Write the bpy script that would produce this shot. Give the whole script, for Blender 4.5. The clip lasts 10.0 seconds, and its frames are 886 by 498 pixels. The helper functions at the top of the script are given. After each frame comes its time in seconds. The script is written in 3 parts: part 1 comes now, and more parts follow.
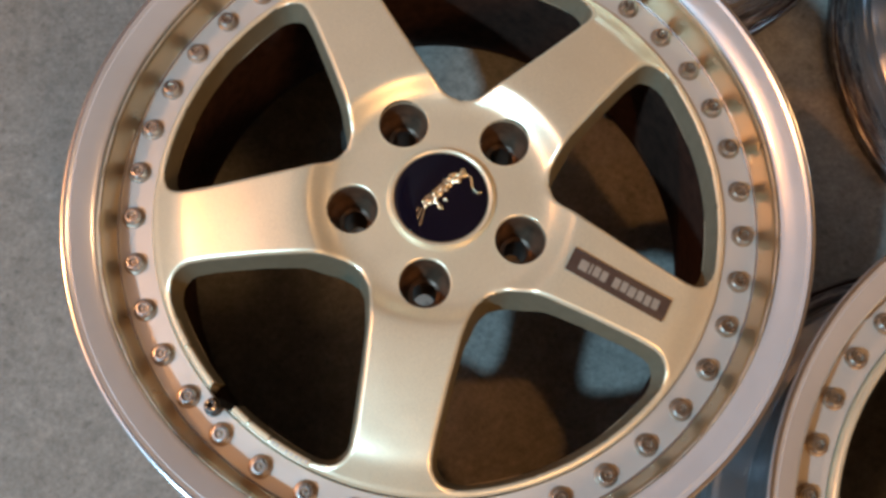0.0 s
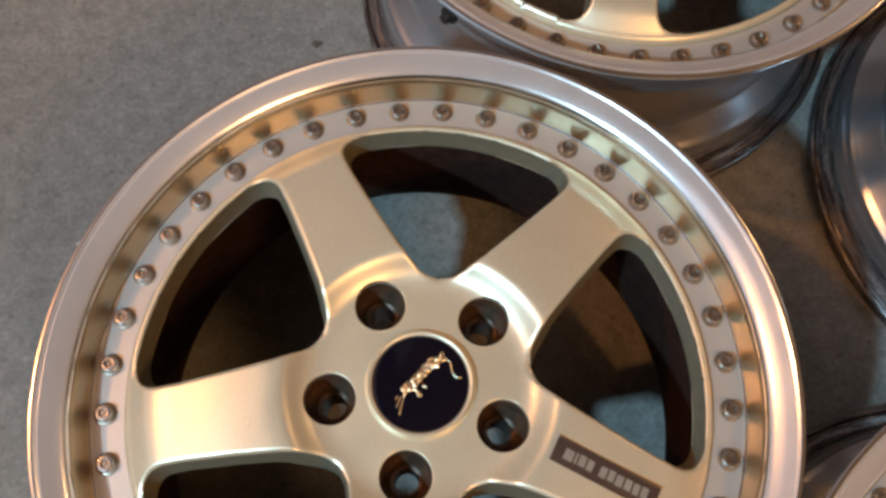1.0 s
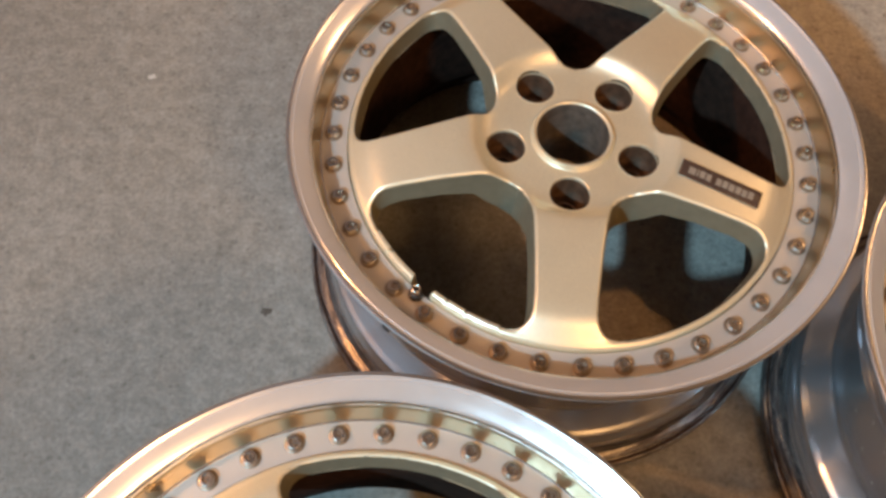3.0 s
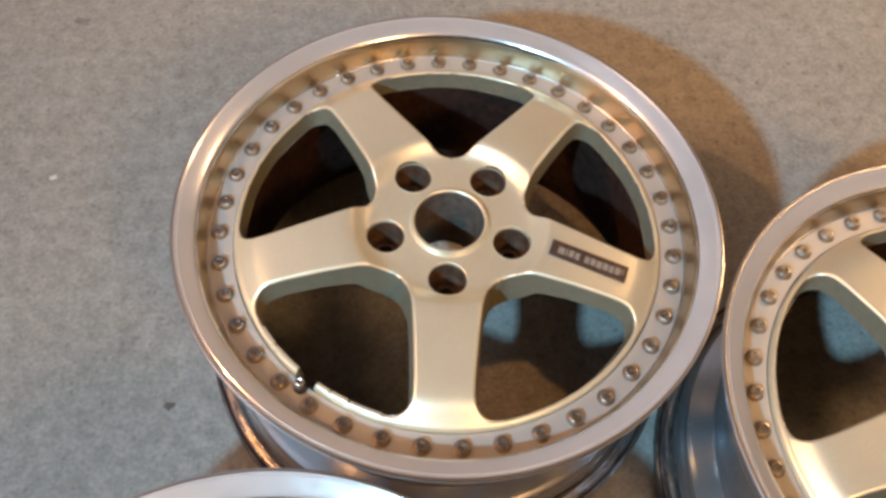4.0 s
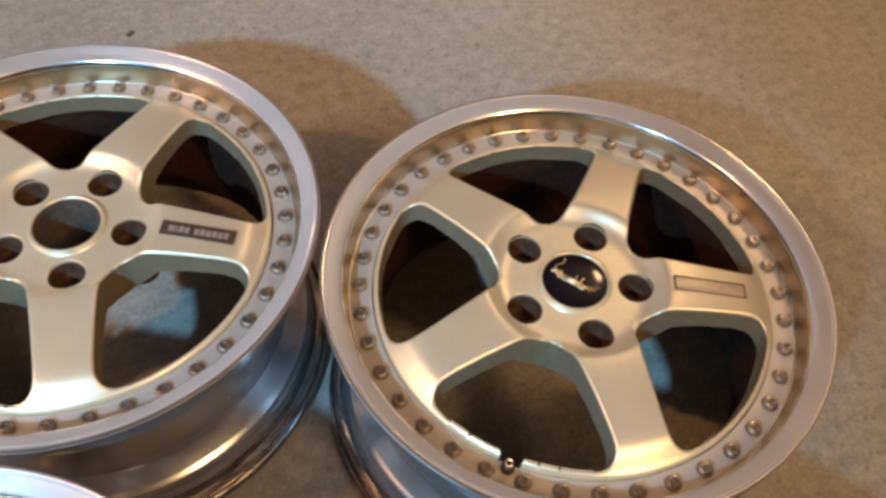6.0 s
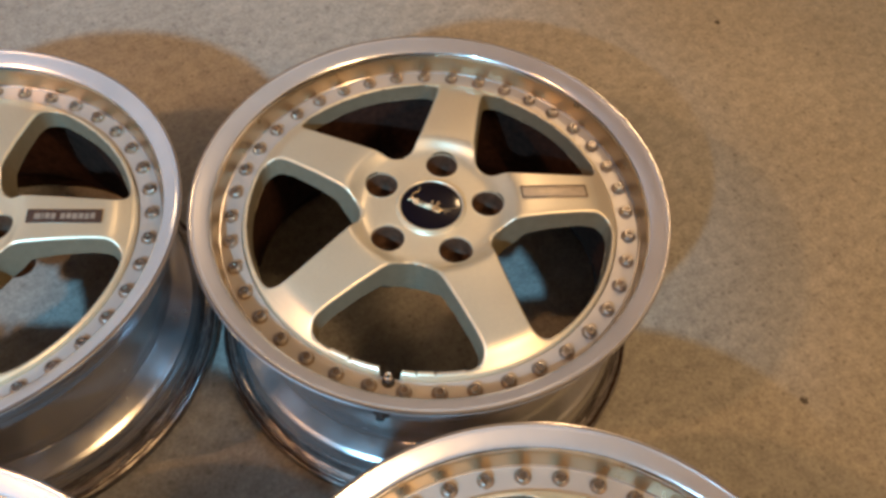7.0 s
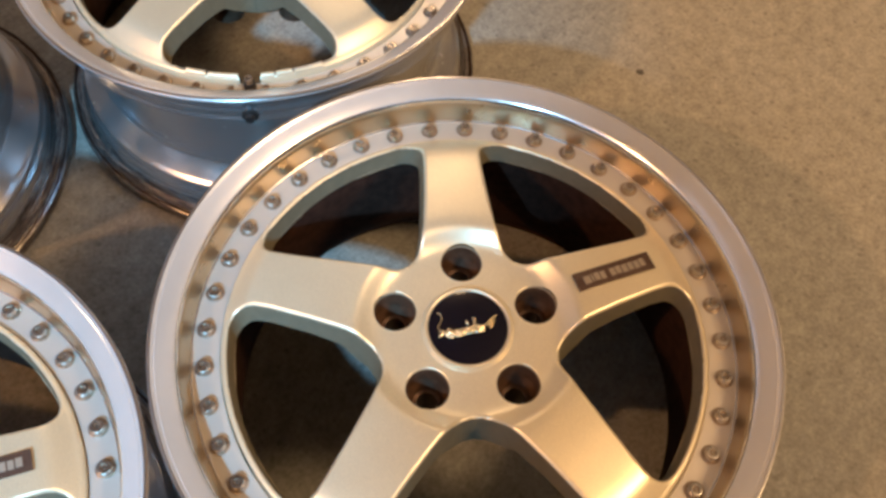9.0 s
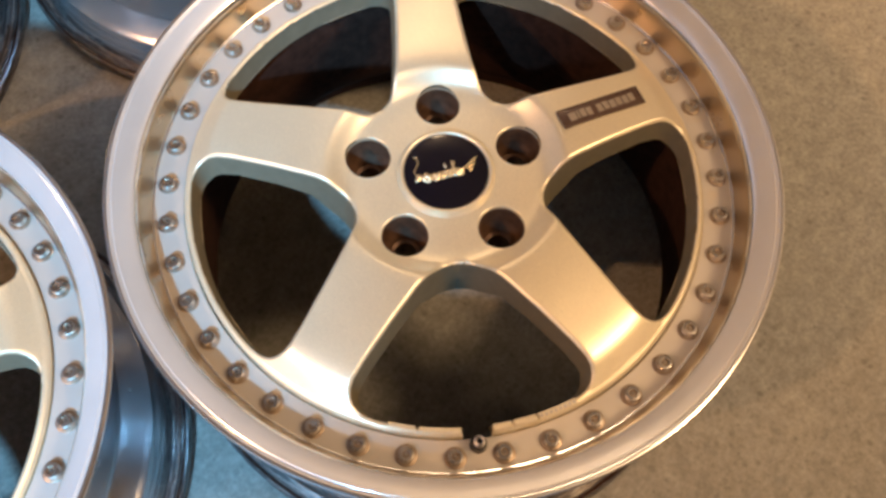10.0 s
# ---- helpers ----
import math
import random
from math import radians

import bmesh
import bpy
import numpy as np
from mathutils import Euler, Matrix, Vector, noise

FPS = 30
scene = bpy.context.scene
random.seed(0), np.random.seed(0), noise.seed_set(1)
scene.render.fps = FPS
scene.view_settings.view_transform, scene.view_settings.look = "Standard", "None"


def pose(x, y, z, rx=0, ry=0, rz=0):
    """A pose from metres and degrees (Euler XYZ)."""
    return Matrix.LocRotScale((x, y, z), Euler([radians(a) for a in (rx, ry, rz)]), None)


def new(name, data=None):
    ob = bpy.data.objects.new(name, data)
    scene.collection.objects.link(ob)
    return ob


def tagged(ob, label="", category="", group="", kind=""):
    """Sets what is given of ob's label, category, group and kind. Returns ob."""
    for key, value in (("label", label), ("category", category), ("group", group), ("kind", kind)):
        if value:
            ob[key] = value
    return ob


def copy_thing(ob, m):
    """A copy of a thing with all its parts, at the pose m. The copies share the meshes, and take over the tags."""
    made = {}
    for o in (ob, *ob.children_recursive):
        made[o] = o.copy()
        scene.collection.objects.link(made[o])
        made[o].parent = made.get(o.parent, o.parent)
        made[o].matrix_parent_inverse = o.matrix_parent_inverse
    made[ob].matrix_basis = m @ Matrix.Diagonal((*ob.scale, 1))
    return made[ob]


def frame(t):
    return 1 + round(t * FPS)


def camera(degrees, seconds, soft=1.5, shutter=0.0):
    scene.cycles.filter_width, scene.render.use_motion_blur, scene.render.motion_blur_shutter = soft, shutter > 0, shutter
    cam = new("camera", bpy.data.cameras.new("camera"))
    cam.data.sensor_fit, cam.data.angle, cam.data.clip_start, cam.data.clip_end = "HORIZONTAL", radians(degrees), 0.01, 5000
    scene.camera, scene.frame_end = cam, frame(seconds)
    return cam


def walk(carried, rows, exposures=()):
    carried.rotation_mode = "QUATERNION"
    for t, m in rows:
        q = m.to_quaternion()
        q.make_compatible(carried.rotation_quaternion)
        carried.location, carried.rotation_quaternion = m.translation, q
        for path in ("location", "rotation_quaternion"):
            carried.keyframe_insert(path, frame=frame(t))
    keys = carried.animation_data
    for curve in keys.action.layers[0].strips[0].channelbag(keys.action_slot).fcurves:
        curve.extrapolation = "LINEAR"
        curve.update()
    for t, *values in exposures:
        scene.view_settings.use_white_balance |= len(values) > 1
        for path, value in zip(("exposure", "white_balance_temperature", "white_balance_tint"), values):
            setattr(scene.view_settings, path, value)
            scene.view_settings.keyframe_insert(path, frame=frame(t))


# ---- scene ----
# ================= camera and its walk =================
cam = camera(54.16, 10.0, soft=3.1)
# seconds, x, y, z, rx, ry, rz
PATH = [
    (0.0, -0.0000, 0.0000, 0.7237, 16.29, -1.62, -0.54),
    (0.5, -0.0007, 0.0391, 0.7284, 18.20, -2.25, -1.81),
    (1.0, 0.0141, 0.0838, 0.7383, 19.70, -1.18, -2.42),
    (1.5, 0.0188, 0.1222, 0.7442, 21.28, -1.49, -2.90),
    (2.0, 0.0232, 0.1599, 0.7547, 22.71, -1.48, -3.41),
    (2.5, 0.0283, 0.1912, 0.7682, 25.01, -1.85, -3.80),
    (2.7, 0.0329, 0.2017, 0.7726, 26.24, -2.03, -3.78),
    (3.8, 0.0907, 0.2273, 0.8224, 31.06, -2.70, -7.12),
    (4.0, 0.1037, 0.2169, 0.8259, 31.72, -3.08, -8.43),
    (4.5, 0.1544, 0.1802, 0.8334, 33.51, -3.84, -12.54),
    (5.0, 0.2168, 0.1389, 0.8411, 34.89, -3.64, -16.76),
    (5.5, 0.2568, 0.1003, 0.8514, 35.68, -4.05, -20.33),
    (5.7, 0.2678, 0.0756, 0.8487, 36.76, -3.96, -21.53),
    (6.8, 0.3119, -0.0292, 0.8652, 36.44, -2.39, -31.35),
    (7.0, 0.3043, -0.0441, 0.8705, 36.00, -2.30, -33.96),
    (7.5, 0.2593, -0.0909, 0.8674, 35.98, -2.79, -39.42),
    (8.0, 0.2233, -0.1178, 0.8470, 34.58, -3.22, -44.23),
    (8.5, 0.2024, -0.1558, 0.8244, 32.17, -3.22, -47.12),
    (9.0, 0.1884, -0.1898, 0.7963, 30.05, -2.64, -49.10),
    (9.5, 0.1912, -0.2138, 0.7682, 26.80, -1.44, -50.07),
    (10.0, 0.1832, -0.2192, 0.7399, 24.03, -1.60, -51.04),
]
# seconds, stops, white balance
EXPOSURES = [(0.0, 0.03, 7750, 20), (1.0, -0.09, 7850, 20), (2.0, -0.23, 8300, 21), (2.6, 0.20, 8200, 20), (4.2, 0.61, 6900, 13), (5.5, 0.46, 6450, 11), (7.0, 0.50, 6350, 9), (7.5, 0.31, 6200, 9), (8.0, 0.30, 6200, 8), (8.7, 0.65, 6150, 9), (10.0, 0.92, 5750, 8)]
walk(cam, [(t, pose(x, y, z, rx, ry, rz)) for t, x, y, z, rx, ry, rz in PATH], EXPOSURES)

# ================= light =================
world = bpy.data.worlds.new("world")
scene.world = world
world.use_nodes = True
world.node_tree.nodes["Background"].inputs[0].default_value = (0.02, 0.02, 0.024, 1)
world.node_tree.nodes["Background"].inputs[1].default_value = 0.2


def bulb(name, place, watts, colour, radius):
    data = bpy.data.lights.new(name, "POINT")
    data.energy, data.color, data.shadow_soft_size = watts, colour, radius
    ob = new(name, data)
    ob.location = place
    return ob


bulb("cool_lamp", (-0.90, -0.58, 1.60), 148, (0.30, 0.665, 0.97), 0.045)
bulb("warm_lamp", (-1.80, 0.66, 2.35), 73, (1.0, 0.485, 0.175), 0.045)
bulb("warm_lamp", (1.15, -1.62, 2.25), 90, (1.0, 0.60, 0.265), 0.28)
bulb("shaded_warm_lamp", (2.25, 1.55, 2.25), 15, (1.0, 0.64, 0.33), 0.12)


# ================= materials =================
def mat(name):
    m = bpy.data.materials.new(name)
    m.use_nodes = True
    nt = m.node_tree
    return m, nt, nt.nodes["Principled BSDF"]


def node(nt, kind, **values):
    n = nt.nodes.new(kind)
    for key, value in values.items():
        if key in n.inputs:
            n.inputs[key].default_value = value
    return n


def noise_of(nt, coord, scale, detail=4.0, rough=0.55):
    n = node(nt, "ShaderNodeTexNoise", Scale=scale, Detail=detail, Roughness=rough)
    nt.links.new(coord, n.inputs["Vector"])
    return n.outputs["Fac"]


def ramp(nt, fac, stops):
    n = nt.nodes.new("ShaderNodeValToRGB")
    el = n.color_ramp.elements
    while len(el) < len(stops):
        el.new(0.5)
    for e, (p, c) in zip(el, stops):
        e.position = p
        e.color = (*c, 1) if len(c) == 3 else c
    nt.links.new(fac, n.inputs[0])
    return n.outputs[0]


def grey(v):
    return (v, v, v)


def mixed(nt, fac, a, b, blend="MIX"):
    n = nt.nodes.new("ShaderNodeMix")
    n.data_type, n.blend_type = "RGBA", blend
    for sock, v in ((n.inputs[0], fac), (n.inputs[6], a), (n.inputs[7], b)):
        if isinstance(v, (int, float)):
            sock.default_value = v
        elif isinstance(v, tuple):
            sock.default_value = (*v, 1)
        else:
            nt.links.new(v, sock)
    return n.outputs[2]


def bump(nt, bsdf, height, strength, distance, chain=None):
    n = node(nt, "ShaderNodeBump", Strength=strength, Distance=distance)
    nt.links.new(height, n.inputs["Height"])
    if chain is not None:
        nt.links.new(chain, n.inputs["Normal"])
    nt.links.new(n.outputs[0], bsdf.inputs["Normal"])
    return n.outputs[0]


def obj_coord(nt, per_object=True):
    tc = nt.nodes.new("ShaderNodeTexCoord")
    if not per_object:
        return tc.outputs["Object"]
    info = nt.nodes.new("ShaderNodeObjectInfo")
    add = nt.nodes.new("ShaderNodeVectorMath")
    add.operation = "MULTIPLY_ADD"
    nt.links.new(info.outputs["Random"], add.inputs[0])
    add.inputs[1].default_value = (7.3, 3.1, 5.7)
    nt.links.new(tc.outputs["Object"], add.inputs[2])
    return add.outputs[0]


def concrete():
    m, nt, b = mat("concrete")
    co = obj_coord(nt, False)
    # lamp falloff evened out in the colour: darker at one corner, paler away
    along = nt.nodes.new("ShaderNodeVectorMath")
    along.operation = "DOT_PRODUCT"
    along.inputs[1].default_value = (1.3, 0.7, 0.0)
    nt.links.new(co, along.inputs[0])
    falloff_tone = nt.nodes.new("ShaderNodeMath")
    falloff_tone.operation = "MULTIPLY_ADD"
    nt.links.new(noise_of(nt, co, 1.7, 5), falloff_tone.inputs[0])
    falloff_tone.inputs[1].default_value = 0.9
    nt.links.new(along.outputs["Value"], falloff_tone.inputs[2])
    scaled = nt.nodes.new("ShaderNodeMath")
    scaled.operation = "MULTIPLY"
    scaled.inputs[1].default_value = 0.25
    nt.links.new(falloff_tone.outputs[0], scaled.inputs[0])
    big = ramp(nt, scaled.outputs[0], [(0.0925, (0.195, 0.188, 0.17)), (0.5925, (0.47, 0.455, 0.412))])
    blotch = ramp(nt, noise_of(nt, co, 5.5, 4), [(0.3, (0.93, 0.92, 0.90)), (0.7, (1.06, 1.06, 1.06))])
    big = mixed(nt, 1.0, big, blotch, "MULTIPLY")
    mid = ramp(nt, noise_of(nt, co, 55, 6, 0.7), [(0.32, grey(0.77)), (0.68, grey(1.20))])
    fine = ramp(nt, noise_of(nt, co, 210, 4, 0.7), [(0.3, grey(0.70)), (0.7, grey(1.28))])
    c = mixed(nt, 1.0, big, mid, "MULTIPLY")
    c = mixed(nt, 0.8, c, fine, "MULTIPLY")
    vor = node(nt, "ShaderNodeTexVoronoi", Scale=95.0)
    nt.links.new(co, vor.inputs["Vector"])
    pits = ramp(nt, vor.outputs["Distance"], [(0.07, grey(0.55)), (0.2, grey(1.0))])
    c = mixed(nt, 0.55, c, pits, "MULTIPLY")
    # scattered dark grit
    cell = node(nt, "ShaderNodeTexVoronoi", Scale=130.0)
    nt.links.new(co, cell.inputs["Vector"])
    pick = nt.nodes.new("ShaderNodeSeparateColor")
    nt.links.new(cell.outputs["Color"], pick.inputs[0])
    some = ramp(nt, pick.outputs[0], [(0.90, grey(0.0)), (0.94, grey(1.0))])
    core = ramp(nt, cell.outputs["Distance"], [(0.25, grey(1.0)), (0.5, grey(0.0))])
    grit = mixed(nt, 1.0, some, core, "MULTIPLY")
    c = mixed(nt, mixed(nt, 1.0, grit, grey(0.32), "MULTIPLY"), c, (0.075, 0.068, 0.058))
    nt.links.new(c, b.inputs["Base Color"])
    b.inputs["Roughness"].default_value = 0.82
    n1 = bump(nt, b, noise_of(nt, co, 230, 4, 0.7), 0.5, 0.0012)
    bump(nt, b, noise_of(nt, co, 40, 4, 0.6), 0.35, 0.003, n1)
    return m


def plaster(name, colour):
    m, nt, b = mat(name)
    co = obj_coord(nt, False)
    c = ramp(nt, noise_of(nt, co, 1.6, 5), [(0.3, tuple(v * 0.9 for v in colour)), (0.7, colour)])
    nt.links.new(c, b.inputs["Base Color"])
    b.inputs["Roughness"].default_value = 0.9
    bump(nt, b, noise_of(nt, co, 90, 4), 0.2, 0.002)
    return m


def gold_paint():
    m, nt, b = mat("gold_paint")
    co = obj_coord(nt)
    tone = ramp(nt, noise_of(nt, co, 14, 5), [(0.3, (0.80, 0.71, 0.525)), (0.7, (0.86, 0.775, 0.58))])
    flake = ramp(nt, noise_of(nt, co, 1500, 2), [(0.3, grey(0.9)), (0.7, grey(1.1))])
    c = mixed(nt, 1.0, tone, flake, "MULTIPLY")
    nt.links.new(c, b.inputs["Base Color"])
    b.inputs["Metallic"].default_value = 0.60
    r = ramp(nt, noise_of(nt, co, 30, 6, 0.65), [(0.3, grey(0.34)), (0.7, grey(0.41))])
    nt.links.new(r, b.inputs["Roughness"])
    b.inputs["Coat Weight"].default_value = 0.5
    b.inputs["Coat Roughness"].default_value = 0.26
    bump(nt, b, noise_of(nt, co, 420, 3), 0.06, 0.0006)
    return m


def metal(name, colour, rough, dirt=None, dirt_amount=0.0, lathe=0.0, scale=26, uneven=0.3, edge=None, metallic=1.0):
    m, nt, b = mat(name)
    co = obj_coord(nt)
    base = ramp(nt, noise_of(nt, co, 9, 5), [(0.3, tuple(v * 0.88 for v in colour)), (0.7, colour)])
    if edge:
        # nicks and scuffs that keep to the outer edge
        tc = nt.nodes.new("ShaderNodeTexCoord")
        flat = nt.nodes.new("ShaderNodeVectorMath")
        flat.operation = "MULTIPLY"
        flat.inputs[1].default_value = (1, 1, 0)
        nt.links.new(tc.outputs["Object"], flat.inputs[0])
        length = nt.nodes.new("ShaderNodeVectorMath")
        length.operation = "LENGTH"
        nt.links.new(flat.outputs[0], length.inputs[0])
        near = nt.nodes.new("ShaderNodeMapRange")
        near.inputs[1].default_value, near.inputs[2].default_value = edge
        nt.links.new(length.outputs["Value"], near.inputs[0])
        chips = ramp(nt, noise_of(nt, co, 75, 6, 0.7), [(0.635, grey(0.0)), (0.70, grey(1.0))])
        base = mixed(nt, mixed(nt, 1.0, chips, near.outputs[0], "MULTIPLY"), base, dirt)
        streak = ramp(nt, noise_of(nt, co, 18, 7, 0.75), [(0.35, grey(0.97)), (0.65, grey(1.0))])
        base = mixed(nt, 1.0, base, streak, "MULTIPLY")
    elif dirt:
        spots = ramp(nt, noise_of(nt, co, scale, 8, 0.7), [(0.62 - dirt_amount * 0.3, grey(0.0)), (0.74 - dirt_amount * 0.2, grey(1.0))])
        base = mixed(nt, spots, base, dirt)
    nt.links.new(base, b.inputs["Base Color"])
    b.inputs["Metallic"].default_value = metallic
    r = ramp(nt, noise_of(nt, co, 55, 6, 0.65), [(0.3, grey(rough * (1 - uneven))), (0.72, grey(rough * (1 + 1.4 * uneven)))])
    nt.links.new(r, b.inputs["Roughness"])
    if lathe:
        # fine turning marks round the wheel's axis
        tc = nt.nodes.new("ShaderNodeTexCoord")
        sep = nt.nodes.new("ShaderNodeSeparateXYZ")
        nt.links.new(tc.outputs["Object"], sep.inputs[0])
        flat = nt.nodes.new("ShaderNodeCombineXYZ")
        nt.links.new(sep.outputs[0], flat.inputs[0])
        nt.links.new(sep.outputs[1], flat.inputs[1])
        length = nt.nodes.new("ShaderNodeVectorMath")
        length.operation = "LENGTH"
        nt.links.new(flat.outputs[0], length.inputs[0])
        n = node(nt, "ShaderNodeTexNoise", Scale=1900.0, Detail=3.0)
        n.noise_dimensions = "1D"
        nt.links.new(length.outputs["Value"], n.inputs["W"])
        n1 = bump(nt, b, n.outputs["Fac"], lathe, 0.0004) if not edge else None
        bump(nt, b, noise_of(nt, co, 14, 2), 0.12, 0.002, n1)
    else:
        bump(nt, b, noise_of(nt, co, 160, 4), 0.08, 0.0008)
    return m


def plain(name, colour, rough=0.5, metallic=0.0, grain=0.12, gloss=0.5):
    m, nt, b = mat(name)
    co = obj_coord(nt)
    c = ramp(nt, noise_of(nt, co, 120, 4), [(0.3, tuple(v * (1 - grain) for v in colour)), (0.7, tuple(min(1, v * (1 + grain)) for v in colour))])
    nt.links.new(c, b.inputs["Base Color"])
    b.inputs["Roughness"].default_value, b.inputs["Metallic"].default_value = rough, metallic
    b.inputs["Specular IOR Level"].default_value = gloss
    return m


def grimy():
    """Bare flange metal under rubber smears that run round the wheel."""
    m, nt, b = mat("grimy_flange")
    tc = nt.nodes.new("ShaderNodeTexCoord")
    sep = nt.nodes.new("ShaderNodeSeparateXYZ")
    nt.links.new(tc.outputs["Object"], sep.inputs[0])
    turn = nt.nodes.new("ShaderNodeMath")
    turn.operation = "ARCTAN2"
    nt.links.new(sep.outputs[1], turn.inputs[0])
    nt.links.new(sep.outputs[0], turn.inputs[1])
    flat = nt.nodes.new("ShaderNodeCombineXYZ")
    nt.links.new(sep.outputs[0], flat.inputs[0])
    nt.links.new(sep.outputs[1], flat.inputs[1])
    length = nt.nodes.new("ShaderNodeVectorMath")
    length.operation = "LENGTH"
    nt.links.new(flat.outputs[0], length.inputs[0])
    wrap = nt.nodes.new("ShaderNodeCombineXYZ")
    nt.links.new(length.outputs["Value"], wrap.inputs[1])
    nt.links.new(sep.outputs[2], wrap.inputs[2])
    slow = nt.nodes.new("ShaderNodeMath")
    slow.operation = "MULTIPLY"
    slow.inputs[1].default_value = 0.022
    nt.links.new(turn.outputs[0], slow.inputs[0])
    nt.links.new(slow.outputs[0], wrap.inputs[0])
    smear = noise_of(nt, wrap.outputs[0], 330, 5, 0.65)
    fine = noise_of(nt, wrap.outputs[0], 1100, 4, 0.7)
    dark = ramp(nt, smear, [(0.44, grey(0.0)), (0.56, grey(1.0))])
    base = mixed(nt, dark, (0.27, 0.25, 0.24), (0.07, 0.06, 0.06))
    bare = ramp(nt, fine, [(0.62, grey(0.0)), (0.74, grey(1.0))])
    base = mixed(nt, bare, base, (0.66, 0.63, 0.61))
    nt.links.new(base, b.inputs["Base Color"])
    b.inputs["Metallic"].default_value = 0.75
    nt.links.new(ramp(nt, smear, [(0.4, grey(0.26)), (0.6, grey(0.52))]), b.inputs["Roughness"])
    bump(nt, b, fine, 0.25, 0.0006)
    return m


CONCRETE = concrete()
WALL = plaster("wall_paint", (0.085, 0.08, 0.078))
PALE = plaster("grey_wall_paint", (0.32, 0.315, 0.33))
CEILING = plaster("ceiling_paint", (0.36, 0.352, 0.38))
GOLD = gold_paint()
LIP = metal("polished_aluminium", (0.60, 0.49, 0.34), 0.33, None, 0.0, 0.03, 42, 0.25)
BAND = metal("satin_aluminium", (0.98, 0.965, 0.97), 0.16, (0.34, 0.30, 0.28), 0.0, 0.015, 26, 0.12, edge=(0.2306, 0.2320), metallic=0.67)
EDGE = metal("bright_edge_aluminium", (0.97, 0.96, 0.96), 0.17, None, 0.0, 0.01, 26, 0.1)
GRIME = grimy()
RING = metal("brushed_aluminium", (0.66, 0.62, 0.58), 0.36, (0.66, 0.58, 0.48), 0.10, 0.0, 38, 0.12, metallic=0.5)
BARREL = metal("barrel_aluminium", (0.60, 0.605, 0.63), 0.24, None, 0.0, 0.02, 26, 0.12, metallic=0.90)
DUST_SHADE = plain("brake_dust", (0.030, 0.0135, 0.009), 0.9, 0.0, 0.35, 0.12)
SHADED_PAINT = plain("dust_coated_paint", (0.185, 0.165, 0.115), 0.6, 0.15, 0.08, 0.3)
HOLE_DARK = plain("soiled_metal", (0.13, 0.074, 0.048), 0.42, 0.4, 0.35)
STEEL = metal("bolt_steel", (0.54, 0.51, 0.49), 0.26, (0.25, 0.17, 0.1), 0.1, 0.0, 200)
DARK_STAINED = metal("stained_steel", (0.36, 0.29, 0.23), 0.38, (0.13, 0.08, 0.045), 0.3, 0.0, 200, metallic=0.8)
BORE = plain("dull_bore_metal", (0.17, 0.135, 0.11), 0.42, 0.4, 0.3)
BLACK = plain("black_rubber", (0.012, 0.011, 0.011), 0.5)
CAP = plain("cap_black", (0.004, 0.003, 0.008), 0.10)
EMBLEM = plain("emblem_gold", (0.92, 0.80, 0.58), 0.27, 1.0)
PLATE = plain("plate_brown", (0.075, 0.046, 0.036), 0.24)
LETTER = plain("letter_cream", (0.27, 0.23, 0.19), 0.5)
FADED = plain("faded_plate_tan", (0.62, 0.50, 0.35), 0.35, 0.3)
STAIN = plain("oil_brown", (0.085, 0.074, 0.062), 0.6, 0.0, 0.4)
FAINT = plain("faint_oil", (0.185, 0.175, 0.155), 0.7, 0.0, 0.3)
CHIP = plain("bare_chip", (0.46, 0.445, 0.41), 0.85, 0.0, 0.2)


# ================= mesh helpers =================
def link_mesh(name, bm, material, parent=None, smooth=40):
    me = bpy.data.meshes.new(name)
    bm.normal_update()
    bm.to_mesh(me)
    bm.free()
    if material:
        me.materials.append(material)
    if smooth:
        me.shade_smooth()
        me.set_sharp_from_angle(angle=radians(smooth))
    ob = new(name, me)
    if parent:
        ob.parent = parent
    return ob


def part(name, bm, material, parent, label="", smooth=40):
    ob = link_mesh(name, bm, material, parent, smooth)
    return tagged(ob, label) if label else ob


def again(ob, m, parent):
    """One more part on the same mesh."""
    o = new(ob.name.split(".")[0], ob.data)
    o.parent, o.matrix_basis = parent, m
    if "label" in ob:
        o["label"] = ob["label"]
    return o


def revolve(profile, n, closed=True, wobble=0.0):
    bm = bmesh.new()
    rings = []
    for i in range(n):
        a = 2 * math.pi * i / n
        w = wobble * noise.noise((3 * math.cos(a), 3 * math.sin(a), 0.7)) if wobble else 0
        rings.append([bm.verts.new(((r + w) * math.cos(a), (r + w) * math.sin(a), z)) for r, z in profile])
    m = len(profile)
    for i in range(n):
        p, q = rings[i], rings[(i + 1) % n]
        for j in range(m if closed else m - 1):
            k = (j + 1) % m
            bm.faces.new((p[j], q[j], q[k], p[k]))
    bmesh.ops.recalc_face_normals(bm, faces=bm.faces[:])
    return bm


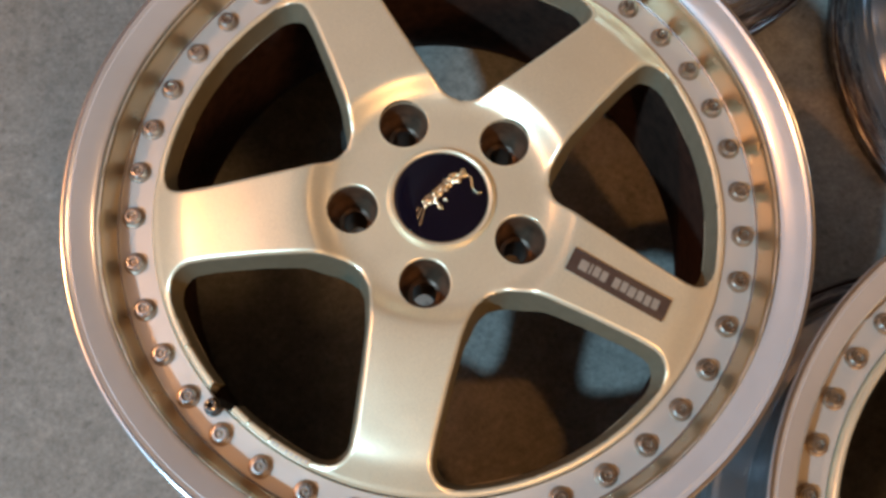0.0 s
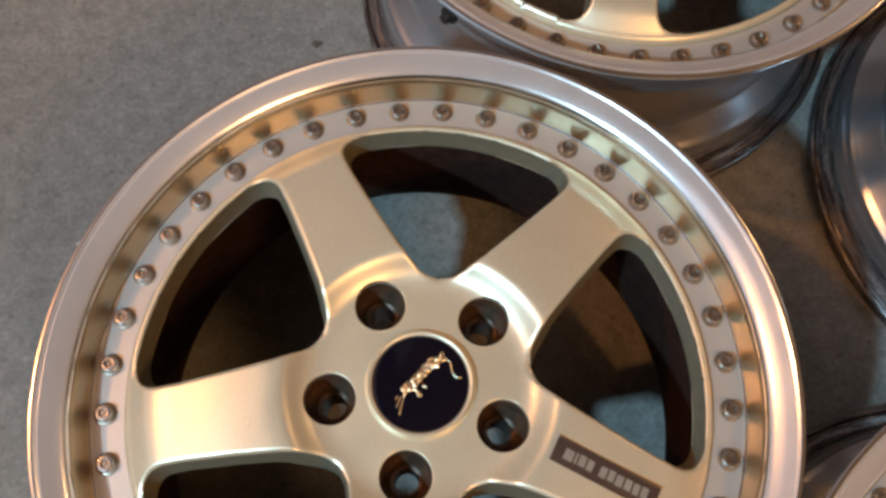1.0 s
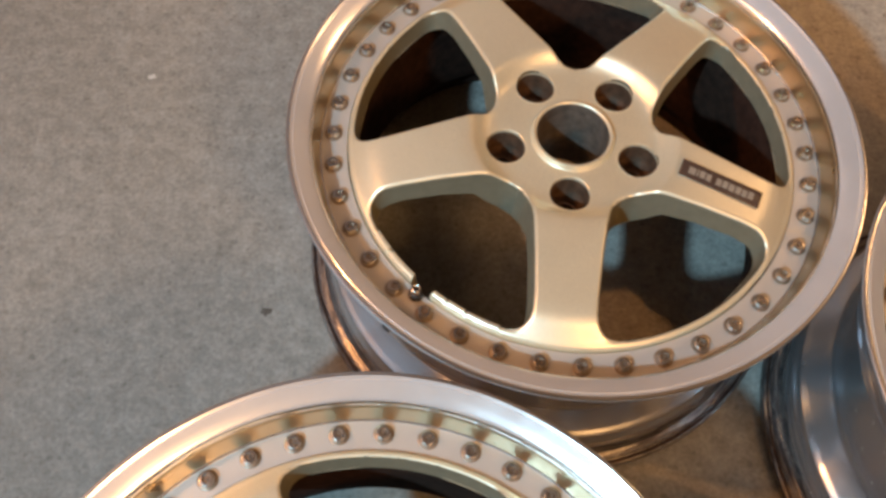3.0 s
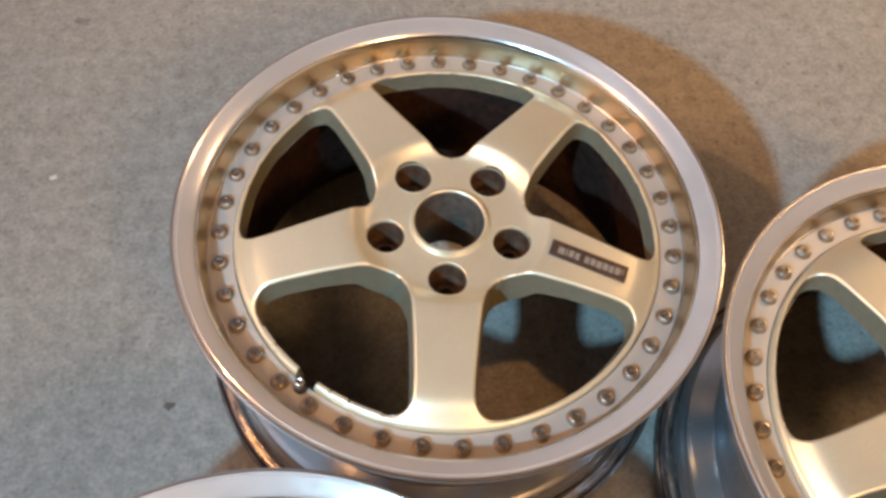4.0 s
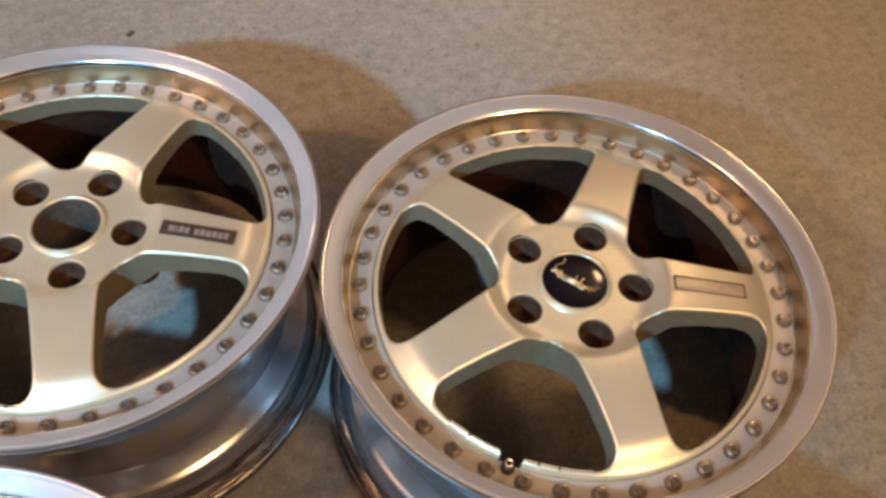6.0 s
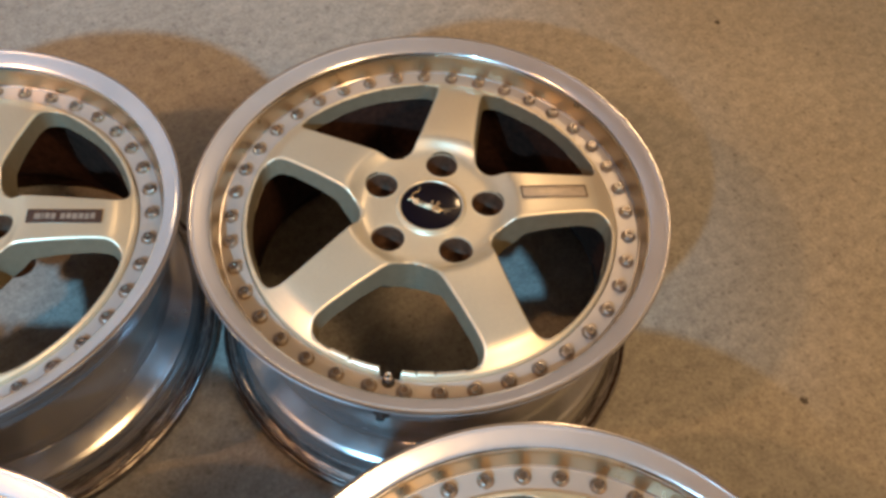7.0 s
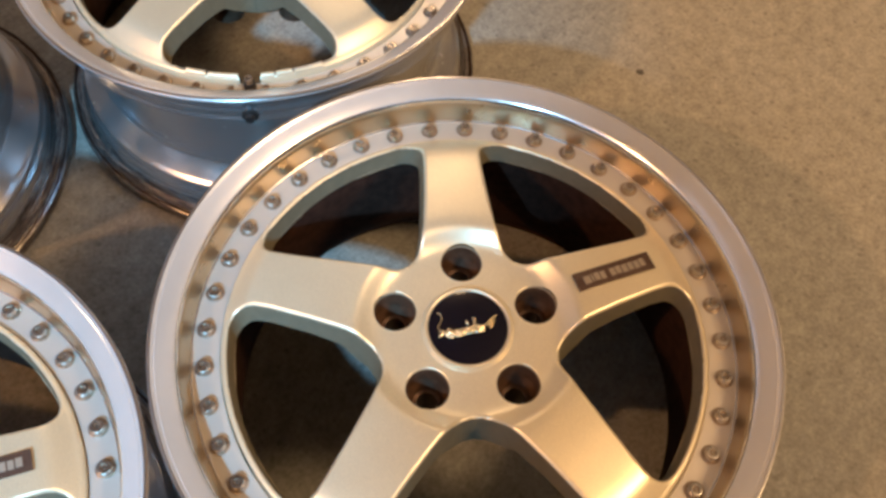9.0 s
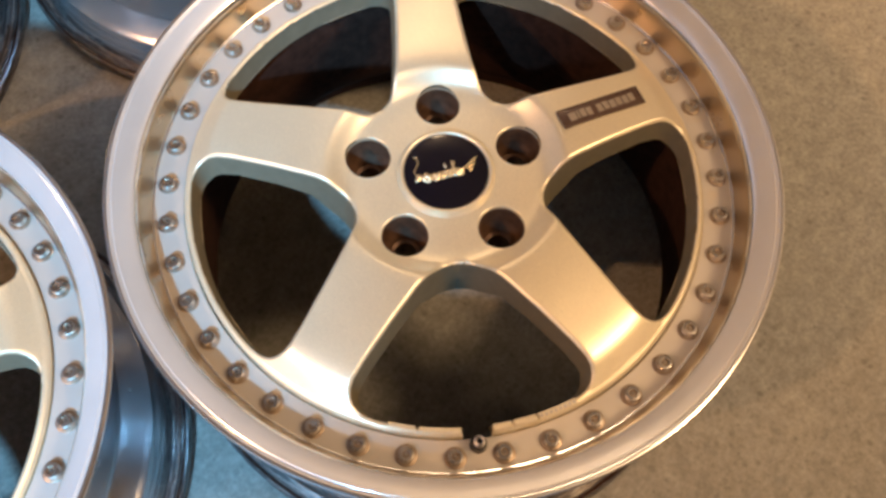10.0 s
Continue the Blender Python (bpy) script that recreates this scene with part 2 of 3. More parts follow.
def lathe_solid(profile, n):
    """A solid of revolution; the profile starts and ends on the axis."""
    bm = bmesh.new()
    first, last = bm.verts.new((0, 0, profile[0][1])), bm.verts.new((0, 0, profile[-1][1]))
    rings = [[bm.verts.new((r * math.cos(2 * math.pi * i / n), r * math.sin(2 * math.pi * i / n), z)) for r, z in profile[1:-1]] for i in range(n)]
    for i in range(n):
        p, q = rings[i], rings[(i + 1) % n]
        bm.faces.new((first, p[0], q[0]))
        bm.faces.new((last, q[-1], p[-1]))
        for j in range(len(p) - 1):
            bm.faces.new((p[j], p[j + 1], q[j + 1], q[j]))
    bmesh.ops.recalc_face_normals(bm, faces=bm.faces[:])
    return bm


def box(sx, sy, sz, bevel=0.0):
    bm = bmesh.new()
    bmesh.ops.create_cube(bm, size=1, matrix=Matrix.Diagonal((sx, sy, sz, 1)))
    if bevel:
        bmesh.ops.bevel(bm, geom=bm.edges[:], offset=bevel, segments=2, affect="EDGES", profile=0.5)
    return bm


# ================= the room =================
X0, X1, Y0, Y1, TOP = -2.6, 2.75, -2.6, 2.9, 2.65


def slab(name, x0, x1, y0, y1, z0, z1, material):
    bm = box(x1 - x0, y1 - y0, z1 - z0)
    bmesh.ops.translate(bm, verts=bm.verts[:], vec=((x0 + x1) / 2, (y0 + y1) / 2, (z0 + z1) / 2))
    return link_mesh(name, bm, material, None, 0)


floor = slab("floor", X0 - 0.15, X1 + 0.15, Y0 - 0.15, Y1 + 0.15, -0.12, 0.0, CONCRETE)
tagged(floor, "bare grey-brown concrete garage floor with fine pits", "floor", kind="structure")
# Unseen walls close the room, toned for what the polished lips reflect.
for nm, a in (("wall_west", (X0 - 0.15, X0, Y0, Y1)), ("wall_east", (X1, X1 + 0.15, Y0, Y1)),
              ("wall_south", (X0 - 0.15, X1 + 0.15, Y0 - 0.15, Y0)), ("wall_north", (X0 - 0.15, X1 + 0.15, Y1, Y1 + 0.15))):
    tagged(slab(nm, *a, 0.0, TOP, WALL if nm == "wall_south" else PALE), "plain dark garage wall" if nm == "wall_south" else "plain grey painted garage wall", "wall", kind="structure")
tagged(slab("ceiling", X0 - 0.15, X1 + 0.15, Y0 - 0.15, Y1 + 0.15, TOP, TOP + 0.12, CEILING), "plain grey painted ceiling", "ceiling", kind="structure")

# unseen panels added to keep the cool lamp off the eastern floor
BLOCK_BOTTOM = 1.28
U = Vector((0.20, 1.0, 0)).normalized()
BLOCK_EDGE = Vector((-0.50, -0.434, 0))
for nm, length, low, mid in (("wall_jamb", 1.2, 0.0, BLOCK_EDGE - U * 0.6), ("wall_lintel", 1.25, BLOCK_BOTTOM, BLOCK_EDGE + U * 0.625)):
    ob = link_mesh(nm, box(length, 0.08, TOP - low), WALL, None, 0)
    ob.matrix_basis = pose(mid.x, mid.y, (TOP + low) / 2, 0, 0, math.degrees(math.atan2(U.y, U.x)))
    tagged(ob, "unseen dark panel added to block the cool lamp", "wall", kind="structure")


# ================= the wheel =================
# all lengths in metres, the wheel lying face up with its inner flange on the floor
SPOKES, BOLTS = 5, 40
LIP_R, BOLT_R, BOLT_Z, LUG_R, LUG_Z = 0.2334, 0.1983, 0.1868, 0.05715, 0.1990


def table(points):
    xs, ys = zip(*points)
    return lambda v: float(np.interp(v, xs, ys))


spoke_half = table([(0.0705, 0.0414), (0.0712, 0.0385), (0.0722, 0.0364), (0.074, 0.0342), (0.078, 0.0322), (0.084, 0.0304), (0.092, 0.0288), (0.12, 0.0262),
                    (0.15, 0.0243), (0.163, 0.0243), (0.169, 0.0256), (0.1735, 0.0282), (0.177, 0.0318), (0.1795, 0.0370), (0.1806, 0.043), (0.1808, 0.046)])


def soft_table(points, width):
    """A profile with its corners rounded off."""
    xs, ys = zip(*points)
    grid = np.arange(xs[0] - 0.02, xs[-1] + 0.02, 0.0002)
    k = np.exp(-0.5 * (np.arange(-60, 61) * 0.0002 / width) ** 2)
    z = np.convolve(np.pad(np.interp(grid, xs, ys), 60, mode="edge"), k / k.sum(), mode="valid")
    return lambda v: float(np.interp(v, grid, z))


face_z = soft_table([(0.03, 0.1990), (0.0625, 0.1990), (0.0695, 0.2001), (0.0745, 0.2026), (0.0790, 0.2064), (0.0825, 0.2095), (0.0856, 0.2110), (0.095, 0.2113), (0.12, 0.2096),
                     (0.15, 0.2062), (0.162, 0.2044), (0.169, 0.2018), (0.178, 0.1955), (0.1825, 0.1922), (0.186, 0.1912)], 0.0020)
back_z = table([(0.03, 0.150), (0.068, 0.158), (0.076, 0.168), (0.095, 0.186), (0.12, 0.188), (0.15, 0.186), (0.17, 0.180), (0.186, 0.172)])
FULL_IN = [0.0312, 0.0325, 0.035, 0.039, 0.044, 0.05, 0.056, 0.061, 0.065, 0.068, 0.0697, 0.0705]
PART = [0.0708, 0.0712, 0.0717, 0.0722, 0.073, 0.074, 0.0757, 0.077, 0.0785, 0.080, 0.0815, 0.083, 0.0845, 0.0857, 0.087, 0.0885, 0.092, 0.096, 0.102, 0.11, 0.12, 0.13, 0.14, 0.15,
        0.157, 0.163, 0.166, 0.169, 0.1713, 0.1735, 0.1753, 0.177, 0.1783, 0.1795, 0.1802, 0.1806, 0.1808] + [0.1808 + 0.0002 * i / 20 for i in range(1, 20)]
FULL_OUT = [0.181, 0.1814, 0.1819, 0.1826, 0.1835, 0.1845, 0.1852, 0.1855]


def spoke_angle(r):
    if r > 0.1808:
        a = math.asin(0.046 / 0.1808)
        return a + (math.pi / SPOKES - a) * min(1.0, (r - 0.1808) / 0.0002)
    return math.asin(min(1.0, spoke_half(r) / r))


def window_edge():
    pts = [(r * math.cos(a), s * r * math.sin(a)) for r in np.linspace(0.0705, 0.1808, 700) for a in (spoke_angle(r),) for s in (-1, 1)]
    a0 = spoke_angle(0.1808)
    pts += [(0.181 * math.cos(a), s * 0.181 * math.sin(a)) for a in np.linspace(a0, math.pi / 5, 500) for s in (-1, 1)]
    return np.array(pts)


def centre_disc(parent):
    rows = FULL_IN + PART + FULL_OUT
    cols = np.sin(np.pi / 2 * np.linspace(-1, 1, 61))
    edge, fillet, draft = window_edge(), 0.0032, 0.0030
    ids, top, low = {}, [], []

    def key(i, k, j):
        full = not (len(FULL_IN) <= i < len(FULL_IN) + len(PART))
        return (i, (k + 1) % SPOKES, 0) if full and j == len(cols) - 1 else (i, k, j)

    shift = table([(0.03, 0), (0.06, 0), (0.0705, draft), (0.085, draft), (0.1, 0), (0.16, 0), (0.1735, -draft), (0.181, -draft), (0.1855, 0)])
    for k in range(SPOKES):
        turn = k * 2 * math.pi / SPOKES
        for i, r in enumerate(rows):
            full = not (len(FULL_IN) <= i < len(FULL_IN) + len(PART))
            half = math.pi / SPOKES if full else spoke_angle(r)
            rb = r + shift(r)
            half_b = half if full else min(math.pi / SPOKES, half + draft / r)
            for j, s in enumerate(cols):
                kk = key(i, k, j)
                if kk in ids:
                    continue
                s = -1 + 2 * j / (len(cols) - 1) if full else s
                a = half * s
                x, y = r * math.cos(a), r * math.sin(a)
                d = float(np.sqrt(((edge - (x, y)) ** 2).sum(1).min()))
                d = 0.0 if (not full and j in (0, len(cols) - 1)) else d
                drop = fillet - math.sqrt(max(0.0, fillet ** 2 - max(0.0, fillet - d) ** 2))
                z = face_z(r) - drop
                if r > 0.1835:
                    z -= (r - 0.1835) ** 2 * 350
                ids[kk] = len(top)
                top.append((r * math.cos(a + turn), r * math.sin(a + turn), z))
                ab = half_b * s + turn
                low.append((rb * math.cos(ab), rb * math.sin(ab), back_z(r)))
    faces = []
    for k in range(SPOKES):
        for i in range(len(rows) - 1):
            for j in range(len(cols) - 1):
                f = [ids[key(i, k, j)], ids[key(i + 1, k, j)], ids[key(i + 1, k, j + 1)], ids[key(i, k, j + 1)]]
                faces.append(f)
    count = {}
    for f in faces:
        for a, b in zip(f, f[1:] + f[:1]):
            count[frozenset((a, b))] = None if frozenset((a, b)) in count else (a, b)
    n = len(top)
    every = faces + [[v + n for v in reversed(f)] for f in faces]
    every += [[b, a, a + n, b + n] for e in count.values() if e for a, b in (e,)]
    me = bpy.data.meshes.new("center_disc")
    me.from_pydata(top + low, [], every)
    bm = bmesh.new()
    bm.from_mesh(me)
    bmesh.ops.recalc_face_normals(bm, faces=bm.faces[:])
    bm.to_mesh(me)
    bm.free()
    disc = new("center_disc", me)
    # lug holes and the notch for the valve
    cut = bmesh.new()
    for k in range(SPOKES):
        a = k * 2 * math.pi / SPOKES
        bmesh.ops.create_cone(cut, cap_ends=True, segments=40, radius1=0.0163, radius2=0.0163, depth=0.2,
                              matrix=pose(LUG_R * math.cos(a), LUG_R * math.sin(a), 0.17))
    bmesh.ops.create_cone(cut, cap_ends=True, segments=28, radius1=0.0100, radius2=0.0100, depth=0.2, matrix=pose(-0.1820, 0, 0.17))
    cm = bpy.data.meshes.new("cutter")
    cut.to_mesh(cm)
    cut.free()
    tool = new("cutter", cm)
    mod = disc.modifiers.new("holes", "BOOLEAN")
    mod.operation, mod.object, mod.solver = "DIFFERENCE", tool, "MANIFOLD"
    bpy.context.view_layer.update()
    done = bpy.data.meshes.new_from_object(disc.evaluated_get(bpy.context.evaluated_depsgraph_get()))
    disc.modifiers.clear()
    disc.data = done
    bpy.data.objects.remove(tool)
    done.materials.clear()
    done.materials.append(GOLD)
    # Undersides share the barrel's dark brown: interior shade put into the colour.
    done.materials.append(DUST_SHADE)
    # Window walls: darker copy of the gold paint, shade put into its colour.
    done.materials.append(SHADED_PAINT)
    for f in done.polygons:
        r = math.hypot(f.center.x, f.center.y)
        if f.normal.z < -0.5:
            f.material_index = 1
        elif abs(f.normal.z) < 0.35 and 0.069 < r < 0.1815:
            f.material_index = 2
    done.shade_smooth()
    done.set_sharp_from_angle(angle=radians(38))
    disc.parent = parent
    return tagged(disc, "satin gold five-spoke wheel centre")


LIP_PROFILE = [(0.1866, 0.1790), (0.1866, 0.1862), (0.1872, BOLT_Z), (0.2070, BOLT_Z), (0.2074, 0.1874), (0.2079, 0.1876), (0.2083, 0.1874), (0.2087, 0.1882), (0.2094, 0.1910), (0.2102, 0.1950), (0.2111, 0.1995), (0.2118, 0.2035), (0.2122, 0.2055), (0.2127, 0.2063),
               (0.2131, 0.2064), (0.2134, 0.2078), (0.2138, 0.2093), (0.2146, 0.2105), (0.2170, 0.2122), (0.2230, 0.2152), (0.2276, 0.2175), (0.2281, 0.2173),
               (0.2287, 0.2176), (0.2295, 0.2184), (0.2304, 0.2188), (0.2314, 0.2190), (0.2325, 0.2187), (0.2333, 0.2178), (0.2334, 0.2164), (0.2326, 0.2150), (0.2300, 0.2134), (0.2262, 0.2110), (0.2236, 0.2070), (0.2220, 0.2020),
               (0.2206, 0.1976), (0.2186, 0.1950), (0.2170, 0.1925), (0.2164, 0.1895), (0.2163, 0.1868), (0.2169, 0.1855), (0.2169, 0.1828), (0.2162, 0.1815), (0.2161, 0.1755), (0.2170, 0.1738), (0.2172, 0.1722), (0.2164, 0.1700), (0.2140, 0.1690), (0.2080, 0.1680), (0.2020, 0.1720), (0.1990, 0.1790)]
BARREL_PROFILE = [(0.2130, 0.1688), (0.2100, 0.1640), (0.2010, 0.1580), (0.1940, 0.1520), (0.1908, 0.1440), (0.1903, 0.1300), (0.1903, 0.0760), (0.1906, 0.0700), (0.1915, 0.0665), (0.1930, 0.0640), (0.1990, 0.0575), (0.2050, 0.0512),
                  (0.2072, 0.0492), (0.2092, 0.0482), (0.2108, 0.0466), (0.2114, 0.0440), (0.2118, 0.0410), (0.2134, 0.0385), (0.2148, 0.0352), (0.2150, 0.0300), (0.2158, 0.0265), (0.2170, 0.0250), (0.2176, 0.0222), (0.2200, 0.0186), (0.2244, 0.0166),
                  (0.2262, 0.0164), (0.2268, 0.0150), (0.2274, 0.0146), (0.2300, 0.0152), (0.2318, 0.0138), (0.2326, 0.0110), (0.2326, 0.0060), (0.2316, 0.0022), (0.2290, 0.0), (0.2240, 0.0), (0.2215, 0.0040), (0.2180, 0.0120), (0.2110, 0.0200), (0.2085, 0.0400),
                  (0.2020, 0.0470), (0.1910, 0.0590), (0.1878, 0.0680), (0.1868, 0.0780), (0.1868, 0.1400), (0.1890, 0.1520), (0.1960, 0.1620), (0.2060, 0.1670)]


def bolt_mesh():
    """A tall cap screw with a six-sided socket and a pip at its bottom."""
    outer = [(0.0056, 0.0014), (0.0050, 0.0022), (0.0049, 0.0050), (0.0046, 0.0057), (0.0036, 0.0059)]
    bm = bmesh.new()
    n = 18
    rings = []
    for r, z in outer:
        rings.append([bm.verts.new((r * math.cos(2 * math.pi * i / n), r * math.sin(2 * math.pi * i / n), z)) for i in range(n)])
    for z, q in ((0.0058, 0.0027), (0.0042, 0.0025)):
        ring = []
        for i in range(n):
            a = 2 * math.pi * i / n
            r = q / max(math.cos((a % (math.pi / 3)) - math.pi / 6), 0.5) * 0.95
            ring.append(bm.verts.new((r * math.cos(a), r * math.sin(a), z)))
        rings.append(ring)
    rings.append([bm.verts.new((0.0011 * math.cos(2 * math.pi * i / n), 0.0011 * math.sin(2 * math.pi * i / n), 0.0043)) for i in range(n)])
    rings.append([bm.verts.new((0.0008 * math.cos(2 * math.pi * i / n), 0.0008 * math.sin(2 * math.pi * i / n), 0.0053)) for i in range(n)])
    for p, q in zip(rings, rings[1:]):
        for i in range(n):
            bm.faces.new((p[i], p[(i + 1) % n], q[(i + 1) % n], q[i]))
    bm.faces.new(rings[-1])
    bmesh.ops.recalc_face_normals(bm, faces=bm.faces[:])
    return bm


def wheel():
    w = new("alloy_wheel")
    centre_disc(w)
    lip = part("outer_lip", revolve(LIP_PROFILE, 240, wobble=0.00025), LIP, w, "polished aluminium stepped outer lip with scuffed edge", 30)
    lip.data.materials.append(RING)
    lip.data.materials.append(BAND)
    lip.data.materials.append(EDGE)
    lip.data.materials.append(BARREL)
    for f in lip.data.polygons:
        r = math.hypot(f.center.x, f.center.y)
        if f.center.z < 0.1872 and r < 0.2072:
            f.material_index = 1
        elif f.center.z < 0.1880 and 0.2072 < r < 0.2086:
            f.material_index = 3
        elif f.normal.x * f.center.x + f.normal.y * f.center.y > 0 and f.center.z < 0.2150 and r > 0.2130:
            f.material_index = 4
        elif f.center.z > 0.2064 and r > 0.2144:
            f.material_index = 2 if r < 0.2302 or f.center.z < 0.2176 else 3
        elif f.center.z > 0.2064 and r > 0.2131:
            f.material_index = 3
    barrel = part("barrel", revolve(BARREL_PROFILE, 200, wobble=0.0003), BARREL, w, "dull grey aluminium barrel, darkened brake dust inside", 30)
    # Barrel inside: brake dust, its colour darkened further for the interior's shade.
    barrel.data.materials.append(DUST_SHADE)
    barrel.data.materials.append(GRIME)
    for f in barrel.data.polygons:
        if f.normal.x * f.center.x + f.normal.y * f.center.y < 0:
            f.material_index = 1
        elif f.center.z < 0.0272:
            f.material_index = 2
    # clamping bolts
    bolt = part("bolt", bolt_mesh(), STEEL, w, "steel socket bolt", 35)
    bolt.data.materials.append(DARK_STAINED)
    # Socket recesses are darkened by colour, with the washers' stained metal.
    for f in bolt.data.polygons:
        if math.hypot(f.center.x, f.center.y) < 0.0026 and 0.0041 < f.center.z < 0.0051:
            f.material_index = 1
    washer = part("washer", lathe_solid([(0, 0.0), (0.0071, 0.0), (0.0073, 0.0007), (0.0069, 0.0014), (0.0058, 0.0018), (0.0, 0.0018)], 20), DARK_STAINED, bolt, "brown stained washer")
    for i in range(BOLTS):
        a = 2 * math.pi * (i + 0.5) / BOLTS
        m = pose(BOLT_R * math.cos(a), BOLT_R * math.sin(a), BOLT_Z, 0, 0, random.uniform(0, 60))
        if i == 0:
            bolt.matrix_basis = m
        else:
            b = again(bolt, m, w)
            again(washer, Matrix.Identity(4), b)
    # lug holes: countersunk sleeves
    prof = [(0.0174, -0.0004), (0.0170, 0.0002), (0.0165, -0.0001), (0.0162, -0.0010), (0.0161, -0.0030), (0.0158, -0.0180), (0.0148, -0.0210), (0.0112, -0.0262), (0.0108, -0.0275), (0.0100, -0.0282), (0.0078, -0.0290), (0.0076, -0.062),
            (0.0164, -0.062), (0.0166, -0.0030)]
    sleeve = part("lug_hole", revolve(prof, 40), GOLD, w, "lug hole with darkened brown walls")
    # Below the rim, the deep hole's darkness is put into a brown colour.
    sleeve.data.materials.append(HOLE_DARK)
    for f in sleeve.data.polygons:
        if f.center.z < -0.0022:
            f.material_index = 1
    for k in range(SPOKES):
        a = 2 * math.pi * k / SPOKES
        m = pose(LUG_R * math.cos(a), LUG_R * math.sin(a), LUG_Z + 0.0001)
        if k:
            again(sleeve, m, w)
        else:
            sleeve.matrix_basis = m
    # collar round the bore
    collar = part("bore_collar", revolve([(0.0312, 0.185), (0.0356, 0.1986), (0.0350, 0.1993), (0.0341, 0.2001), (0.0336, 0.2016), (0.0333, 0.2030), (0.0327, 0.2037), (0.0317, 0.2037), (0.0307, 0.2031),
                                 (0.0301, 0.2021), (0.0300, 0.1980), (0.0296, 0.1600), (0.0300, 0.121), (0.0312, 0.121)], 72), GOLD, w, "raised gold rim round the bore")
    collar.data.materials.append(BORE)
    for f in collar.data.polygons:
        if math.hypot(f.center.x, f.center.y) < 0.0303 and f.center.z < 0.2024:
            f.material_index = 1
    # name plate on the spoke beside the valve's window
    a = -2 * math.pi / SPOKES
    plate = part("name_plate", box(0.0675, 0.0154, 0.0012, 0.0003), PLATE, w, "dark brown plate with a row of cream bars", 30)
    plate.matrix_basis = pose(0, 0, 0, 0, 0, -72) @ pose(0.1234, 0, 0.2094, 0, 5.2, 0)
    for sx, sy, px, py in ((0.0675, 0.0011, 0, 0.00715), (0.0675, 0.0011, 0, -0.00715), (0.0011, 0.0132, 0.0332, 0), (0.0011, 0.0132, -0.0332, 0)):
        e = part("plate_edge", box(sx, sy, 0.0006, 0.0001), PLATE, plate)
        e.matrix_basis = pose(px, py, 0.0008)
    widths = [0.0062, 0.0019, 0.0047, 0.0044, 0, 0.0047, 0.0045, 0.0051, 0.0047, 0.0044, 0.0047]
    x = -0.0272
    for k, wd in enumerate(widths):
        if wd == 0:
            x += 0.0034
            continue
        c = part("bar", box(wd - 0.0004, 0.0066, 0.0005), LETTER, plate, smooth=0)
        c.matrix_basis = pose(x + wd / 2, random.uniform(-0.0003, 0.0003), 0.0008)
        x += wd + 0.0007
    # valve
    valve = part("valve_stem", lathe_solid([(0, 0.150), (0.0068, 0.150), (0.0066, 0.178), (0.0058, 0.188), (0.0050, 0.1925), (0.0040, 0.1930), (0, 0.1930)], 24), BLACK, w, "black rubber valve stem")
    valve.matrix_basis = pose(-0.1905, 0, 0)
    tip = part("valve_tip", revolve([(0.0019, 0.190), (0.0019, 0.1985), (0.0027, 0.1990), (0.0036, 0.1985), (0.0038, 0.1960), (0.0038, 0.190)], 20), STEEL, valve, "bright hollow metal tip")
    nut = part("valve_nut", lathe_solid([(0, 0), (0.0075, 0), (0.0072, 0.004), (0.0045, 0.005), (0.004, 0.009), (0, 0.0095)], 18), BLACK, w, "black valve base on the barrel")
    nut.matrix_basis = pose(-0.2150, 0, 0.180, 0, -90, 0)
    # cast pads on the rim of the centre, either side of the valve
    for a0, a1, dz in ((-18.0, -12.4, 0.0025), (-11.6, -3.2, 0.0017), (3.2, 6.9, 0.0020), (7.5, 12.1, 0.0028), (12.7, 21.0, 0.0022)):
        bm = bmesh.new()
        n = 10
        sect = [(0.1803, 0.184), (0.1803, 0.1914 + dz), (0.1807, 0.1920 + dz), (0.1814, 0.1923 + dz), (0.1834, 0.1921 + dz), (0.1846, 0.1912 + dz), (0.1850, 0.1900 + dz), (0.1850, 0.184)]
        rings = []
        for i in range(n + 1):
            t = radians(180 + a0 + (a1 - a0) * i / n)
            rings.append([bm.verts.new((r * math.cos(t), r * math.sin(t), z)) for r, z in sect])
        for p, q in zip(rings, rings[1:]):
            for j in range(len(sect)):
                k = (j + 1) % len(sect)
                bm.faces.new((p[j], p[k], q[k], q[j]))
        bm.faces.new(rings[0])
        bm.faces.new(list(reversed(rings[-1])))
        bmesh.ops.recalc_face_normals(bm, faces=bm.faces[:])
        pad = part("cast_pad", bm, GOLD, w, "", 30)
        if a1 > 20:
            n = int((a1 - a0) / 1.0)
            for i in range(n):
                c = part("raised_mark", box(0.0022, 0.0019, 0.0008, 0.0002), RING, pad, "", 0)
                c.matrix_basis = pose(0, 0, 0, 0, 0, 180 + a0 + (a1 - a0) * (i + 0.5) / n) @ pose(0.1826, 0, 0.1925 + dz)
    return w


